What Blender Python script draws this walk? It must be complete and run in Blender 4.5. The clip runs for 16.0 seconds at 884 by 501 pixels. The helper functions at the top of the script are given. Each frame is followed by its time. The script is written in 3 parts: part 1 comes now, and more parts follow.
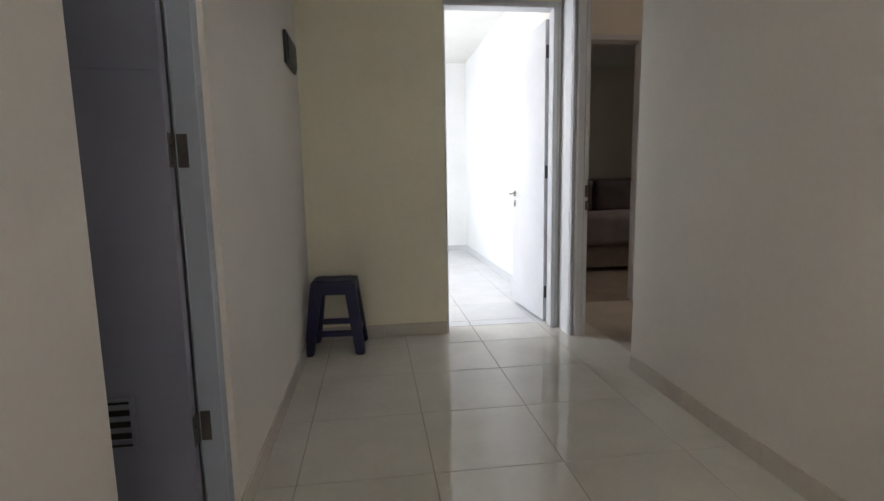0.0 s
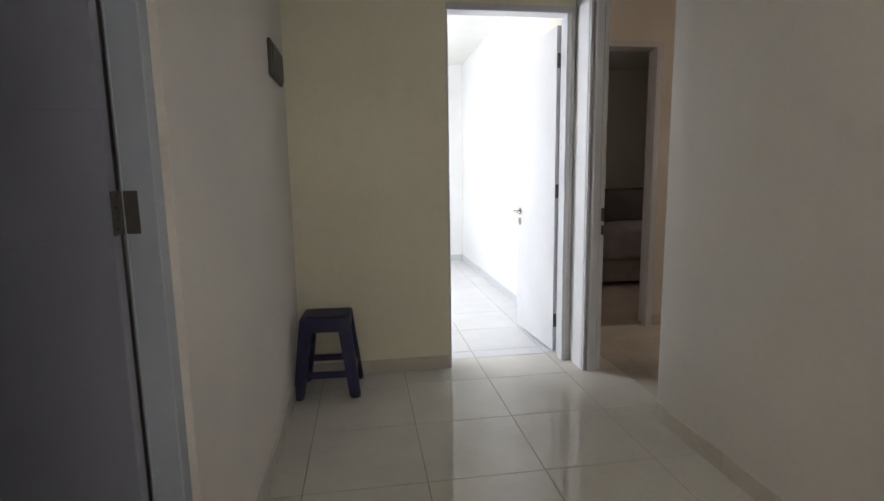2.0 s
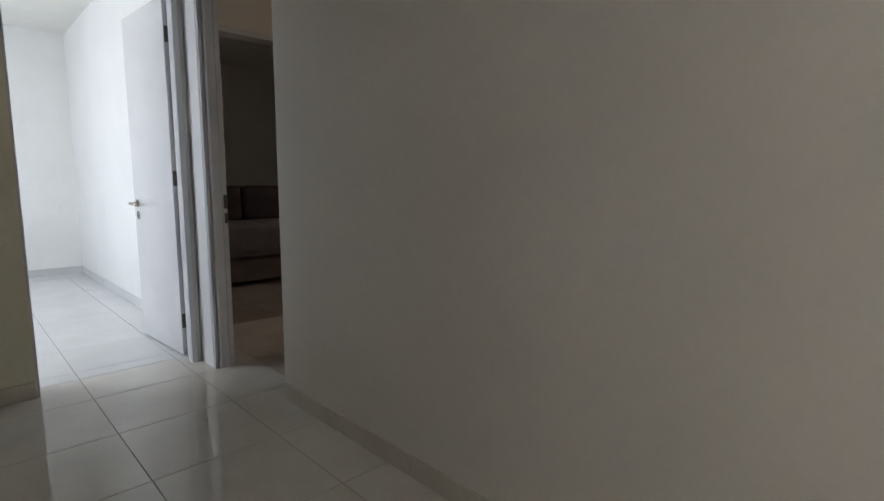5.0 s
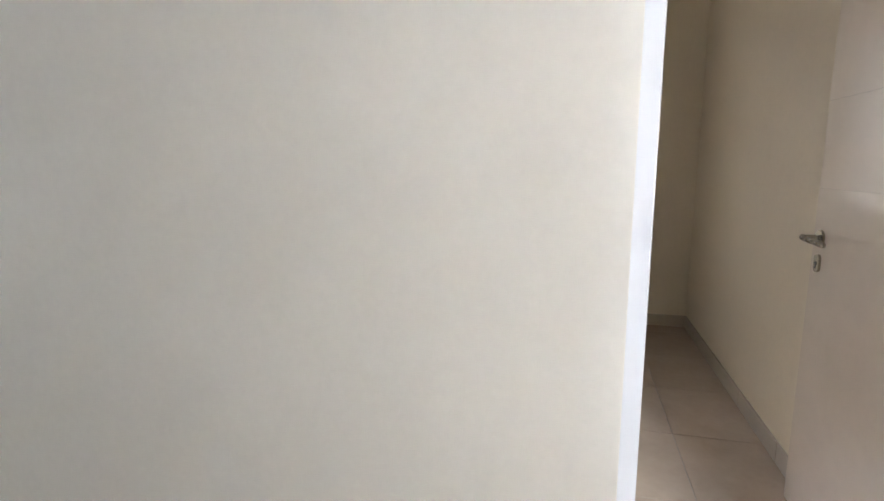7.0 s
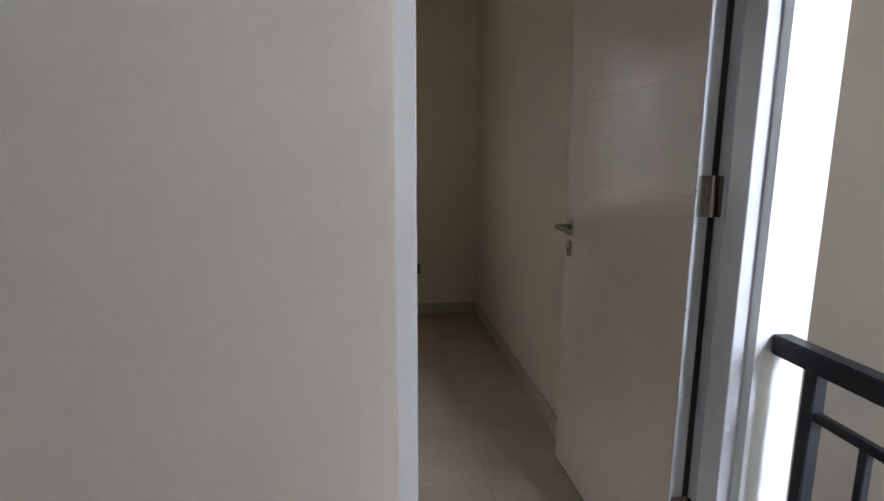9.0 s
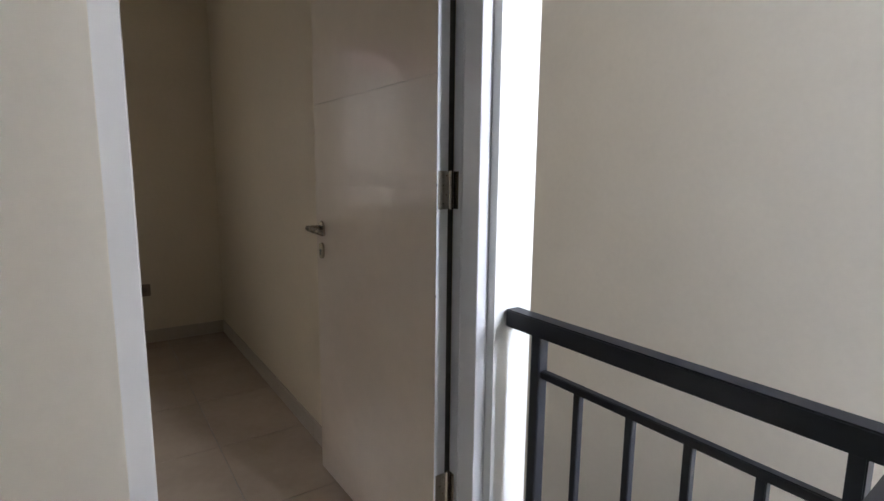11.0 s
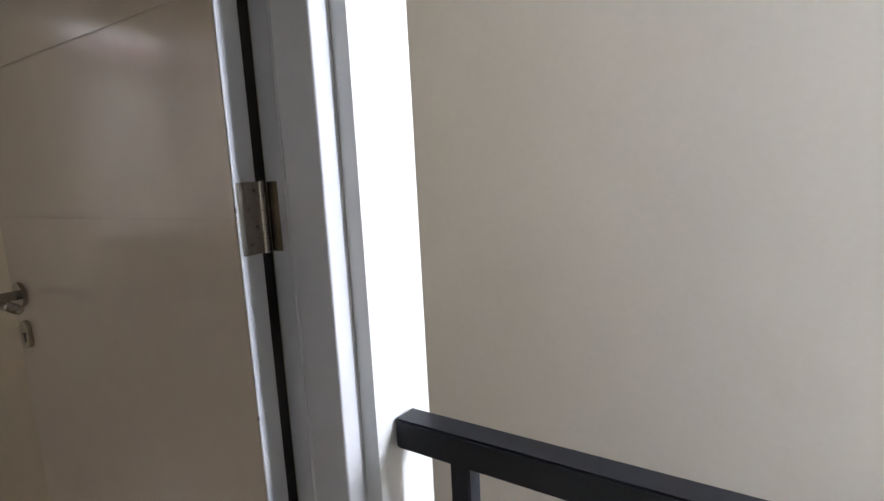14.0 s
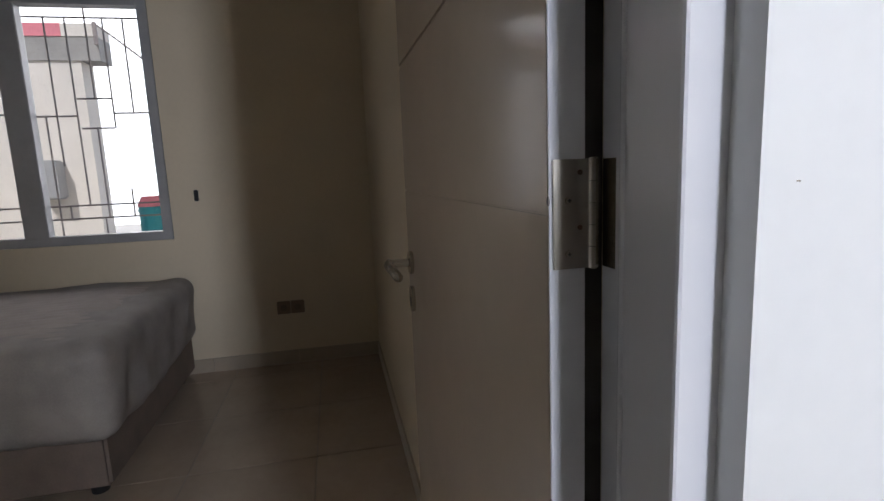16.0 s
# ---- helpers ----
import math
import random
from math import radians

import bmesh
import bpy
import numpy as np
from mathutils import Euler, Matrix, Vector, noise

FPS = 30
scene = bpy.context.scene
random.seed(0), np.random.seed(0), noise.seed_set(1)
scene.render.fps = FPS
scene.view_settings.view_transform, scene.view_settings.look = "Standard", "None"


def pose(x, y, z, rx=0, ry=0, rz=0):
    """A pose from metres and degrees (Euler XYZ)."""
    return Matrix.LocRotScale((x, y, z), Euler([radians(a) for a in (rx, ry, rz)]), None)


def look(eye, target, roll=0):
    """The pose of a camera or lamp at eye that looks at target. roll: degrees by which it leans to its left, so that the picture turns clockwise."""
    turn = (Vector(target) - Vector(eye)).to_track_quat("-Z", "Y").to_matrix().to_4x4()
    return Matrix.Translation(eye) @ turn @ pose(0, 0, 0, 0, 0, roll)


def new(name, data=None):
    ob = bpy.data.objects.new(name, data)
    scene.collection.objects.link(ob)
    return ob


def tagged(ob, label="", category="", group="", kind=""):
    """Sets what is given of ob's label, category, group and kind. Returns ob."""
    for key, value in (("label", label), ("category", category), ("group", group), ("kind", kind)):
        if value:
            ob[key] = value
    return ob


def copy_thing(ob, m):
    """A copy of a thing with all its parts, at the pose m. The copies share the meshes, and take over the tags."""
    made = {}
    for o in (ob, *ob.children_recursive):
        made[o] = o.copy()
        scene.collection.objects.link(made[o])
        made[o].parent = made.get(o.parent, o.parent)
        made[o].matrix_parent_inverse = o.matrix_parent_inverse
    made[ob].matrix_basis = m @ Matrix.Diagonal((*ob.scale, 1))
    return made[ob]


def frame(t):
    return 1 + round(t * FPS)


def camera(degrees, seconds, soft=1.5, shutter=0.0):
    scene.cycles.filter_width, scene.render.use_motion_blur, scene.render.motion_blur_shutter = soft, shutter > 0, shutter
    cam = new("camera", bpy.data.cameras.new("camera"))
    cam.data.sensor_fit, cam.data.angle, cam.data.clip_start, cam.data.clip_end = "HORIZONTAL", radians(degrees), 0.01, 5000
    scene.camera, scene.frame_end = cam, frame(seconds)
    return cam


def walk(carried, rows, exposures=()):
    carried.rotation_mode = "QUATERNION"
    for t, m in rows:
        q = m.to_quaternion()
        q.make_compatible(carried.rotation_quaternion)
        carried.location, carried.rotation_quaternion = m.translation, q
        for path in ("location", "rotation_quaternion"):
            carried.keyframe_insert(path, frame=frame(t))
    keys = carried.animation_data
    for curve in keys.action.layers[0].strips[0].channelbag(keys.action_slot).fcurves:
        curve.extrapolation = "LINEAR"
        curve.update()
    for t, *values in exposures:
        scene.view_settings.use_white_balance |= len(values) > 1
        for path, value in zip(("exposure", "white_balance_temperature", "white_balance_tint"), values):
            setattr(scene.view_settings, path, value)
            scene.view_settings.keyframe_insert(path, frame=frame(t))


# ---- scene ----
cam = camera(81.7, 16.0)
PATH = [
    (0, (0.340, 0.315, 1.078), (0.600, 2.280, 0.803), -1.0),
    (0.5, (0.314, 0.472, 1.207), (0.587, 2.432, 0.912), -0.4),
    (1, (0.314, 0.574, 1.242), (0.638, 2.526, 0.951), -0.8),
    (1.5, (0.345, 0.638, 1.253), (0.657, 2.591, 0.954), -0.8),
    (2, (0.312, 0.655, 1.237), (0.609, 2.612, 0.946), -0.9),
    (2.5, (0.281, 0.655, 1.264), (0.714, 2.584, 0.958), -0.1),
    (3, (0.295, 0.626, 1.267), (0.986, 2.477, 0.955), 0.7),
    (3.2, (0.319, 0.61, 1.273), (1.107, 2.421, 0.954), 0.8),
    (5.5, (0.575, 0.561, 1.08), (2.2, 1.699, 0.822), 0.8),
    (5.7, (0.514, 0.621, 1.106), (2.233, 1.609, 0.84), 1.3),
    (6, (0.531, 0.6, 1.043), (2.306, 1.491, 0.809), 0.7),
    (6.2, (0.581, 0.588, 1.137), (2.371, 1.427, 0.836), 1.0),
    (6.4, (0.611, 0.575, 1.149), (2.432, 1.34, 0.836), 0.7),
    (7, (0.734, 0.532, 1.181), (2.644, 1.026, 0.852), -0.2),
    (7.5, (0.758, 0.523, 1.182), (2.701, 0.853, 0.847), -0.6),
    (8, (0.8, 0.478, 1.183), (2.761, 0.673, 0.842), -1.3),
    (8.5, (0.81, 0.443, 1.176), (2.779, 0.472, 0.828), -0.2),
    (9, (0.819, 0.453, 1.179), (2.775, 0.216, 0.836), 0.2),
    (9.5, (0.836, 0.459, 1.163), (2.753, -0.015, 0.844), 0.9),
    (11.8, (0.915, 0.400, 1.127), (2.215, -1.100, 0.852), -0.1),
    (12, (0.953, 0.365, 1.121), (2.132, -1.229, 0.856), -0.2),
    (12.5, (1.080, 0.341, 1.145), (1.902, -1.458, 0.857), 0.5),
    (13, (1.174, 0.293, 1.141), (1.895, -1.55, 0.855), -0.1),
    (13.5, (1.277, 0.232, 1.161), (2.021, -1.595, 0.832), -0.7),
    (14, (1.329, 0.142, 1.151), (2.419, -1.507, 0.846), -2.9),
    (14.5, (1.354, 0.016, 1.155), (2.942, -1.169, 0.879), -2.2),
    (15, (1.366, -0.048, 1.15), (3.153, -0.893, 0.846), -1.2),
    (15.5, (1.436, -0.061, 1.151), (3.32, -0.661, 0.847), -1.7),
    (16, (1.49, -0.073, 1.144), (3.426, -0.473, 0.84), -2.4),
]
EXPOSURES = [
    (0, -0.14, 6400, 16.2), (3.2, -0.13, 6450, 16.2), (5.3, -0.85, 6200, 14.8), (5.5, -0.85, 6200, 14.8), (5.8, -0.1, 5950, 14.3), (6.0, 0.68, 5800, 14.3),
    (6.3, 1.1, 5700, 13.3), (7.0, 1.08, 5750, 13.8), (7.5, 0.95, 5850, 13.8), (8.0, 0.42, 5900, 13.3), (8.5, -0.05, 5950, 14.0), (9.0, -0.18, 5700, 14.5), (9.5, -0.10, 5800, 14.6),
    (12.0, -0.12, 5950, 14.3), (12.5, -0.2, 6000, 14.8), (13.0, -0.2, 6100, 15.3), (14.0, -0.1, 6000, 14.8), (14.5, -0.18, 5750, 15.3), (15.5, -0.8, 6000, 15.8), (16.0, -0.9, 5950, 15.8)]
walk(cam, [(t, look(eye, target, roll)) for t, eye, target, roll in PATH], EXPOSURES)

# ---- world, sun and large lights ----
world = bpy.data.worlds.new("sky")
scene.world = world
world.use_nodes = True
wn, wl = world.node_tree.nodes, world.node_tree.links
sky = wn.new("ShaderNodeTexSky")
sky.sky_type, sky.sun_disc = "NISHITA", False
sky.sun_elevation, sky.sun_rotation = radians(48), radians(250)
wl.new(sky.outputs[0], wn["Background"].inputs[0])
wn["Background"].inputs[1].default_value = 0.15
sun = new("sun", bpy.data.lights.new("sun", "SUN"))
sun.data.energy, sun.data.angle, sun.data.color = 5.0, radians(0.5), (1.0, 0.95, 0.87)
sun.matrix_world = look((0, 0, 30), (21, -8, 4))


def area_light(name, eye, target, width, height, watts, colour=(0.93, 0.97, 1.0)):
    """An area lamp: skylight that enters by a window, and the added fills."""
    ob = new(name, bpy.data.lights.new(name, "AREA"))
    ob.data.shape, ob.data.size, ob.data.size_y = "RECTANGLE", width, height
    ob.data.energy, ob.data.color = watts, colour
    ob.matrix_world = look(eye, target)
    return ob


area_light("skylight_room_a", (-1.16, 5.6, 1.55), (0, 5.6, 1.5), 1.7, 1.3, 98, (0.86, 0.93, 1.0))
area_light("skylight_stairs", (-1.42, -1.17, 1.75), (0, -1.16, 1.5), 0.32, 1.3, 150, (0.90, 0.95, 1.0))
# Added fills with no known source, to lift the second bedroom and lobby.
area_light("fill_second_bedroom", (4.66, 5.3, 1.6), (3, 5.6, 1.2), 0.7, 0.9, 0.9, (1.0, 0.80, 0.62))
area_light("fill_lobby", (4.66, 4.05, 1.7), (3, 4.05, 1.5), 0.4, 0.9, 6.5, (1.0, 0.84, 0.70))

# ---- materials ----


def mat(name, colour, rough=0.6, metal=0.0, vary=0.06, scale=3.0, grain=60.0, bump=0.05, dirt=0.0, rand=0.0, coat=0.0):
    m = bpy.data.materials.new(name)
    m.use_nodes = True
    nt = m.node_tree
    n, l = nt.nodes, nt.links
    bsdf = n["Principled BSDF"]
    tc = n.new("ShaderNodeTexCoord")
    big = n.new("ShaderNodeTexNoise")
    big.inputs["Scale"].default_value, big.inputs["Detail"].default_value = scale, 5
    fine = n.new("ShaderNodeTexNoise")
    fine.inputs["Scale"].default_value, fine.inputs["Detail"].default_value = grain, 4
    geo = n.new("ShaderNodeNewGeometry")
    l.new(geo.outputs["Position"], big.inputs["Vector"])
    l.new(geo.outputs["Position"], fine.inputs["Vector"])
    mix = n.new("ShaderNodeMixRGB")
    mix.blend_type = "MULTIPLY"
    mix.inputs[0].default_value = 1.0
    mix.inputs[1].default_value = (*colour, 1)
    ramp = n.new("ShaderNodeValToRGB")
    ramp.color_ramp.elements[0].position, ramp.color_ramp.elements[1].position = 0.3, 0.7
    lo = 1 - 2 * vary
    ramp.color_ramp.elements[0].color = (lo, lo, lo, 1)
    ramp.color_ramp.elements[1].color = (1, 1, 1, 1)
    add = n.new("ShaderNodeMath")
    add.operation = "ADD"
    half = n.new("ShaderNodeMath")
    half.operation, half.inputs[1].default_value = "MULTIPLY", 0.35
    l.new(fine.outputs["Fac"], half.inputs[0])
    l.new(big.outputs["Fac"], add.inputs[0])
    l.new(half.outputs[0], add.inputs[1])
    sub = n.new("ShaderNodeMath")
    sub.operation, sub.inputs[1].default_value = "SUBTRACT", 0.175
    l.new(add.outputs[0], sub.inputs[0])
    l.new(sub.outputs[0], ramp.inputs[0])
    l.new(ramp.outputs[0], mix.inputs[2])
    out = mix.outputs[0]
    if dirt:
        spots = n.new("ShaderNodeTexNoise")
        spots.inputs["Scale"].default_value, spots.inputs["Detail"].default_value = 7.0, 8
        l.new(geo.outputs["Position"], spots.inputs["Vector"])
        r2 = n.new("ShaderNodeValToRGB")
        r2.color_ramp.elements[0].position, r2.color_ramp.elements[1].position = 0.60, 0.75
        r2.color_ramp.elements[0].color, r2.color_ramp.elements[1].color = (0, 0, 0, 1), (dirt, dirt, dirt, 1)
        l.new(spots.outputs["Fac"], r2.inputs[0])
        mx = n.new("ShaderNodeMixRGB")
        mx.inputs[2].default_value = (colour[0] * 0.55, colour[1] * 0.5, colour[2] * 0.42, 1)
        l.new(r2.outputs[0], mx.inputs[0])
        l.new(out, mx.inputs[1])
        out = mx.outputs[0]
    if rand:
        info = n.new("ShaderNodeObjectInfo")
        rng = n.new("ShaderNodeMapRange")
        rng.inputs["To Min"].default_value, rng.inputs["To Max"].default_value = 1 - rand, 1.0
        l.new(info.outputs["Random"], rng.inputs["Value"])
        mr = n.new("ShaderNodeMixRGB")
        mr.blend_type = "MULTIPLY"
        mr.inputs[0].default_value = 1
        l.new(out, mr.inputs[1])
        l.new(rng.outputs[0], mr.inputs[2])
        out = mr.outputs[0]
    l.new(out, bsdf.inputs["Base Color"])
    rr = n.new("ShaderNodeMapRange")
    rr.inputs["To Min"].default_value, rr.inputs["To Max"].default_value = rough * 0.75, min(1, rough * 1.25)
    l.new(big.outputs["Fac"], rr.inputs["Value"])
    l.new(rr.outputs[0], bsdf.inputs["Roughness"])
    bsdf.inputs["Metallic"].default_value = metal
    bsdf.inputs["Coat Weight"].default_value = coat
    if bump:
        b = n.new("ShaderNodeBump")
        b.inputs["Strength"].default_value, b.inputs["Distance"].default_value = bump, 0.004
        l.new(sub.outputs[0], b.inputs["Height"])
        l.new(b.outputs[0], bsdf.inputs["Normal"])
    return m


CREAM = mat("cream_wall_paint", (0.765, 0.718, 0.648), 0.55, vary=0.04, scale=1.6, grain=45, bump=0.10, dirt=0.06)
# Cream yellowed and lightened: the mixed light on the end wall is painted in.
END_CREAM = mat("cream_wall_paint_mixed_light", (0.85, 0.81, 0.63), 0.5, vary=0.04, scale=1.6, grain=45, bump=0.10, dirt=0.06)
BED_CREAM = mat("yellowish_cream_wall_paint", (0.74, 0.635, 0.465), 0.5, vary=0.04, scale=1.6, grain=45, bump=0.10, dirt=0.06)
WHITE_WALL = mat("white_wall_paint", (0.82, 0.82, 0.80), 0.5, vary=0.03, scale=2.2, grain=50, bump=0.08, dirt=0.05)
CEIL = mat("ceiling_paint", (0.80, 0.79, 0.74), 0.8, vary=0.03, bump=0.04)
TILE = mat("polished_cream_tile", (0.72, 0.68, 0.60), 0.045, vary=0.05, scale=4, grain=30, bump=0.003, dirt=0.08, rand=0.05)
# Bedroom tiles browned and darkened: the dim warm bounce is in the colour.
TILE_DIM_LIT = mat("dull_tile_dim_lit", (0.47, 0.375, 0.285), 0.20, vary=0.07, scale=4, grain=30, bump=0.01, dirt=0.15, rand=0.06)
# In-between copy: part of that dimness is put into the lobby tiles.
TILE_LOBBY = mat("lobby_tile_half_dim", (0.62, 0.55, 0.46), 0.09, vary=0.06, scale=4, grain=30, bump=0.005, dirt=0.1, rand=0.05)
SKIRT = mat("cream_skirting_tile", (0.66, 0.61, 0.52), 0.25, vary=0.05, scale=5, grain=40, bump=0.02, dirt=0.15, rand=0.05)
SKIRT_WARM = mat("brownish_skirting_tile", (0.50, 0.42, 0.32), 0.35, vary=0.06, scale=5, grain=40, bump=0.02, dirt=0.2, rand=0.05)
# Bright room tiles and skirting whitened: its strong light is in the colour.
TILE_BRIGHT_LIT = mat("polished_tile_bright_lit", (0.72, 0.72, 0.72), 0.06, vary=0.04, scale=4, grain=30, bump=0.003, dirt=0.05, rand=0.03)
SKIRT_BRIGHT_LIT = mat("skirting_tile_bright_lit", (0.62, 0.63, 0.635), 0.3, vary=0.04, scale=5, grain=40, bump=0.02, dirt=0.05, rand=0.03)
GROUT = mat("grey_grout", (0.36, 0.32, 0.27), 0.9, vary=0.15, scale=12, bump=0.2)
FRAME = mat("bluish_white_gloss_paint", (0.70, 0.70, 0.72), 0.16, vary=0.02, scale=5, grain=25, bump=0.02, dirt=0.0)
# Frame paint darkened and blued: the bathroom doorway's shade is in the colour.
SHADED_FRAME = mat("gloss_frame_paint_shaded", (0.46, 0.50, 0.56), 0.18, vary=0.03, scale=5, grain=25, bump=0.02)
# White door paint again, with the bedroom's warm light put into its colour.
LEAF_WARM_LIT = mat("gloss_door_paint_warm_lit", (0.81, 0.70, 0.575), 0.15, vary=0.04, scale=3, grain=20, bump=0.02, dirt=0.05)
LEAF = mat("white_gloss_door_paint", (0.70, 0.70, 0.71), 0.20, vary=0.03, scale=3, grain=20, bump=0.02, dirt=0.04)
# Door paint darkened and blued, so its shade sits in the colour.
BATH_LEAF = mat("gloss_door_paint_shaded", (0.37, 0.378, 0.445), 0.22, vary=0.03, scale=3, grain=20, bump=0.02, dirt=0.04)
HANDLE = mat("worn_dark_steel", (0.46, 0.43, 0.37), 0.20, 1.0, vary=0.12, scale=25, grain=220, bump=0.05)
STEEL = mat("brushed_steel", (0.52, 0.47, 0.39), 0.24, 1.0, vary=0.04, scale=25, grain=220, bump=0.05)
DARK_STEEL = mat("dull_hinge_steel", (0.15, 0.14, 0.13), 0.5, 0.8, vary=0.15, scale=30, grain=200, bump=0.05)
RUST = mat("rusty_steel", (0.12, 0.05, 0.025), 0.8, vary=0.2, scale=40)
GAP = mat("dark_gap_shade", (0.05, 0.042, 0.036), 0.8, vary=0.2)
RAIL = mat("dark_grey_metal_paint", (0.006, 0.008, 0.016), 0.48, vary=0.12, scale=9, grain=80, bump=0.05)
NAVY = mat("navy_plastic", (0.006, 0.005, 0.058), 0.45, vary=0.1, scale=8, grain=60, bump=0.03)
PANEL = mat("dark_plastic_cover", (0.06, 0.06, 0.055), 0.4, vary=0.1, scale=14, bump=0.03)
SHEET = mat("greyish_white_sheet", (0.37, 0.335, 0.305), 0.85, vary=0.12, scale=9, grain=160, bump=0.45)
QUILT = mat("quilted_mattress_top", (0.43, 0.37, 0.33), 0.8, vary=0.10, scale=8, grain=120, bump=0.3)
DIVAN = mat("brown_bed_fabric", (0.22, 0.17, 0.135), 0.8, vary=0.14, scale=9, grain=140, bump=0.3)
TAUPE = mat("taupe_upholstery", (0.22, 0.185, 0.17), 0.6, vary=0.14, scale=7, grain=110, bump=0.3)
LEATHER = mat("dark_brown_leather", (0.066, 0.046, 0.043), 0.22, vary=0.15, scale=7, grain=90, bump=0.25)
# Frame and bars lightened: the window's veiling glare is put into both colours.
ALU = mat("window_frame_glare_paled", (0.45, 0.45, 0.45), 0.4, 0.3, vary=0.07, scale=8, grain=80, bump=0.03)
IRON = mat("iron_glare_paled", (0.36, 0.31, 0.29), 0.5, 0.4, vary=0.15, scale=15, grain=100, bump=0.1)
SOCKET = mat("brown_plastic", (0.25, 0.19, 0.135), 0.4, vary=0.05, bump=0.02)
BLACK = mat("black_plastic", (0.02, 0.02, 0.02), 0.5, vary=0.1)
RENDER = mat("pale_outside_render", (0.80, 0.74, 0.66), 0.9, vary=0.07, scale=1.2, grain=30, bump=0.15, dirt=0.1)
TEAL = mat("teal_plastic", (0.03, 0.30, 0.36), 0.4, vary=0.08)
PINK = mat("pink_red_paint", (0.80, 0.26, 0.30), 0.5, vary=0.08)
CONCRETE = mat("concrete", (0.42, 0.40, 0.37), 0.9, vary=0.12, scale=2, grain=30, bump=0.2, dirt=0.2)
LOUVRE = mat("dark_vent_opening", (0.02, 0.018, 0.016), 0.8, vary=0.1)

glass = bpy.data.materials.new("window_glass")
glass.use_nodes = True
gb = glass.node_tree.nodes["Principled BSDF"]
gb.inputs["Transmission Weight"].default_value, gb.inputs["Roughness"].default_value, gb.inputs["IOR"].default_value = 1.0, 0.0, 1.05
gb.inputs["Base Color"].default_value = (0.96, 0.98, 0.97, 1)

# ---- mesh helpers ----


def box(bm, x0, x1, y0, y1, z0, z1, m=None):
    r = bmesh.ops.create_cube(bm, size=1)
    t = Matrix.Translation(((x0 + x1) / 2, (y0 + y1) / 2, (z0 + z1) / 2)) @ Matrix.Diagonal((abs(x1 - x0), abs(y1 - y0), abs(z1 - z0), 1))
    bmesh.ops.transform(bm, matrix=(m @ t) if m else t, verts=r["verts"])
    return r["verts"]


def tube(bm, a, b, r, sides=12, r2=None):
    a, b = Vector(a), Vector(b)
    res = bmesh.ops.create_cone(bm, cap_ends=True, segments=sides, radius1=r, radius2=r if r2 is None else r2, depth=(b - a).length)
    rot = (b - a).to_track_quat("Z", "Y").to_matrix().to_4x4()
    bmesh.ops.transform(bm, matrix=Matrix.Translation((a + b) / 2) @ rot, verts=res["verts"])
    return res["verts"]


def ball(bm, c, r, sx=1, sy=1, sz=1):
    res = bmesh.ops.create_uvsphere(bm, u_segments=14, v_segments=8, radius=r)
    bmesh.ops.transform(bm, matrix=Matrix.Translation(c) @ Matrix.Diagonal((sx, sy, sz, 1)), verts=res["verts"])


def prism(bm, pts, z0, z1):
    """An upright solid on a plan outline."""
    lo = [bm.verts.new((x, y, z0)) for x, y in pts]
    hi = [bm.verts.new((x, y, z1)) for x, y in pts]
    n = len(pts)
    bm.faces.new(lo[::-1])
    bm.faces.new(hi)
    for i in range(n):
        bm.faces.new((lo[i], lo[(i + 1) % n], hi[(i + 1) % n], hi[i]))
    bmesh.ops.recalc_face_normals(bm, faces=bm.faces)


def rounded(bm, x0, x1, y0, y1, z0, z1, r, cuts=22, wobble=0.0, rate=5.0):
    """A soft upholstered block: a box with generous round edges and a little unevenness."""
    res = bmesh.ops.create_cube(bm, size=2)
    bmesh.ops.subdivide_edges(bm, edges=list(bm.edges), cuts=cuts, use_grid_fill=True)
    c, h = Vector(((x0 + x1) / 2, (y0 + y1) / 2, (z0 + z1) / 2)), Vector(((x1 - x0) / 2, (y1 - y0) / 2, (z1 - z0) / 2))
    for v in bm.verts:
        p = Vector([math.copysign(1 - (1 - abs(k)) ** 1.35, k) for k in v.co])
        q = Vector((p.x * h.x, p.y * h.y, p.z * h.z))
        inner = Vector([max(-(h[k] - r), min(h[k] - r, q[k])) for k in range(3)])
        d = q - inner
        n = d.normalized() if d.length > 1e-6 else Vector((0, 0, 0))
        q = inner + n * r if d.length > 1e-6 else q
        w = wobble * noise.noise((q + c) * rate)
        v.co = c + q + n * w


def mesh(bm, name, material, bevel=0.0, smooth=False, segs=2):
    if bevel:
        bmesh.ops.bevel(bm, geom=list(bm.edges), offset=bevel, segments=segs, affect="EDGES", clamp_overlap=True)
    d = bpy.data.meshes.new(name)
    bm.to_mesh(d)
    bm.free()
    d.materials.append(material)
    if smooth:
        for p in d.polygons:
            p.use_smooth = True
    return d


def part(name, bm, material, parent, label="", bevel=0.0, smooth=False, m=None):
    ob = new(name, mesh(bm, name, material, bevel, smooth))
    ob.parent = parent
    if m is not None:
        ob.matrix_basis = m
    return tagged(ob, label)


def boxpart(name, parent, material, b, bevel=0.002, label=""):
    bm = bmesh.new()
    box(bm, *b)
    return part(name, bm, material, parent, label, bevel)


def structure(name, boxes, material, label, category, bevel=0.0):
    bm = bmesh.new()
    for b in boxes:
        box(bm, *b)
    ob = new(name, mesh(bm, name, material, bevel))
    return tagged(ob, label, category, kind="structure")


def thing(name, m, label, category, group=""):
    ob = new(name)
    ob.empty_display_size = 0.1
    ob.matrix_basis = m
    return tagged(ob, label, category, group)


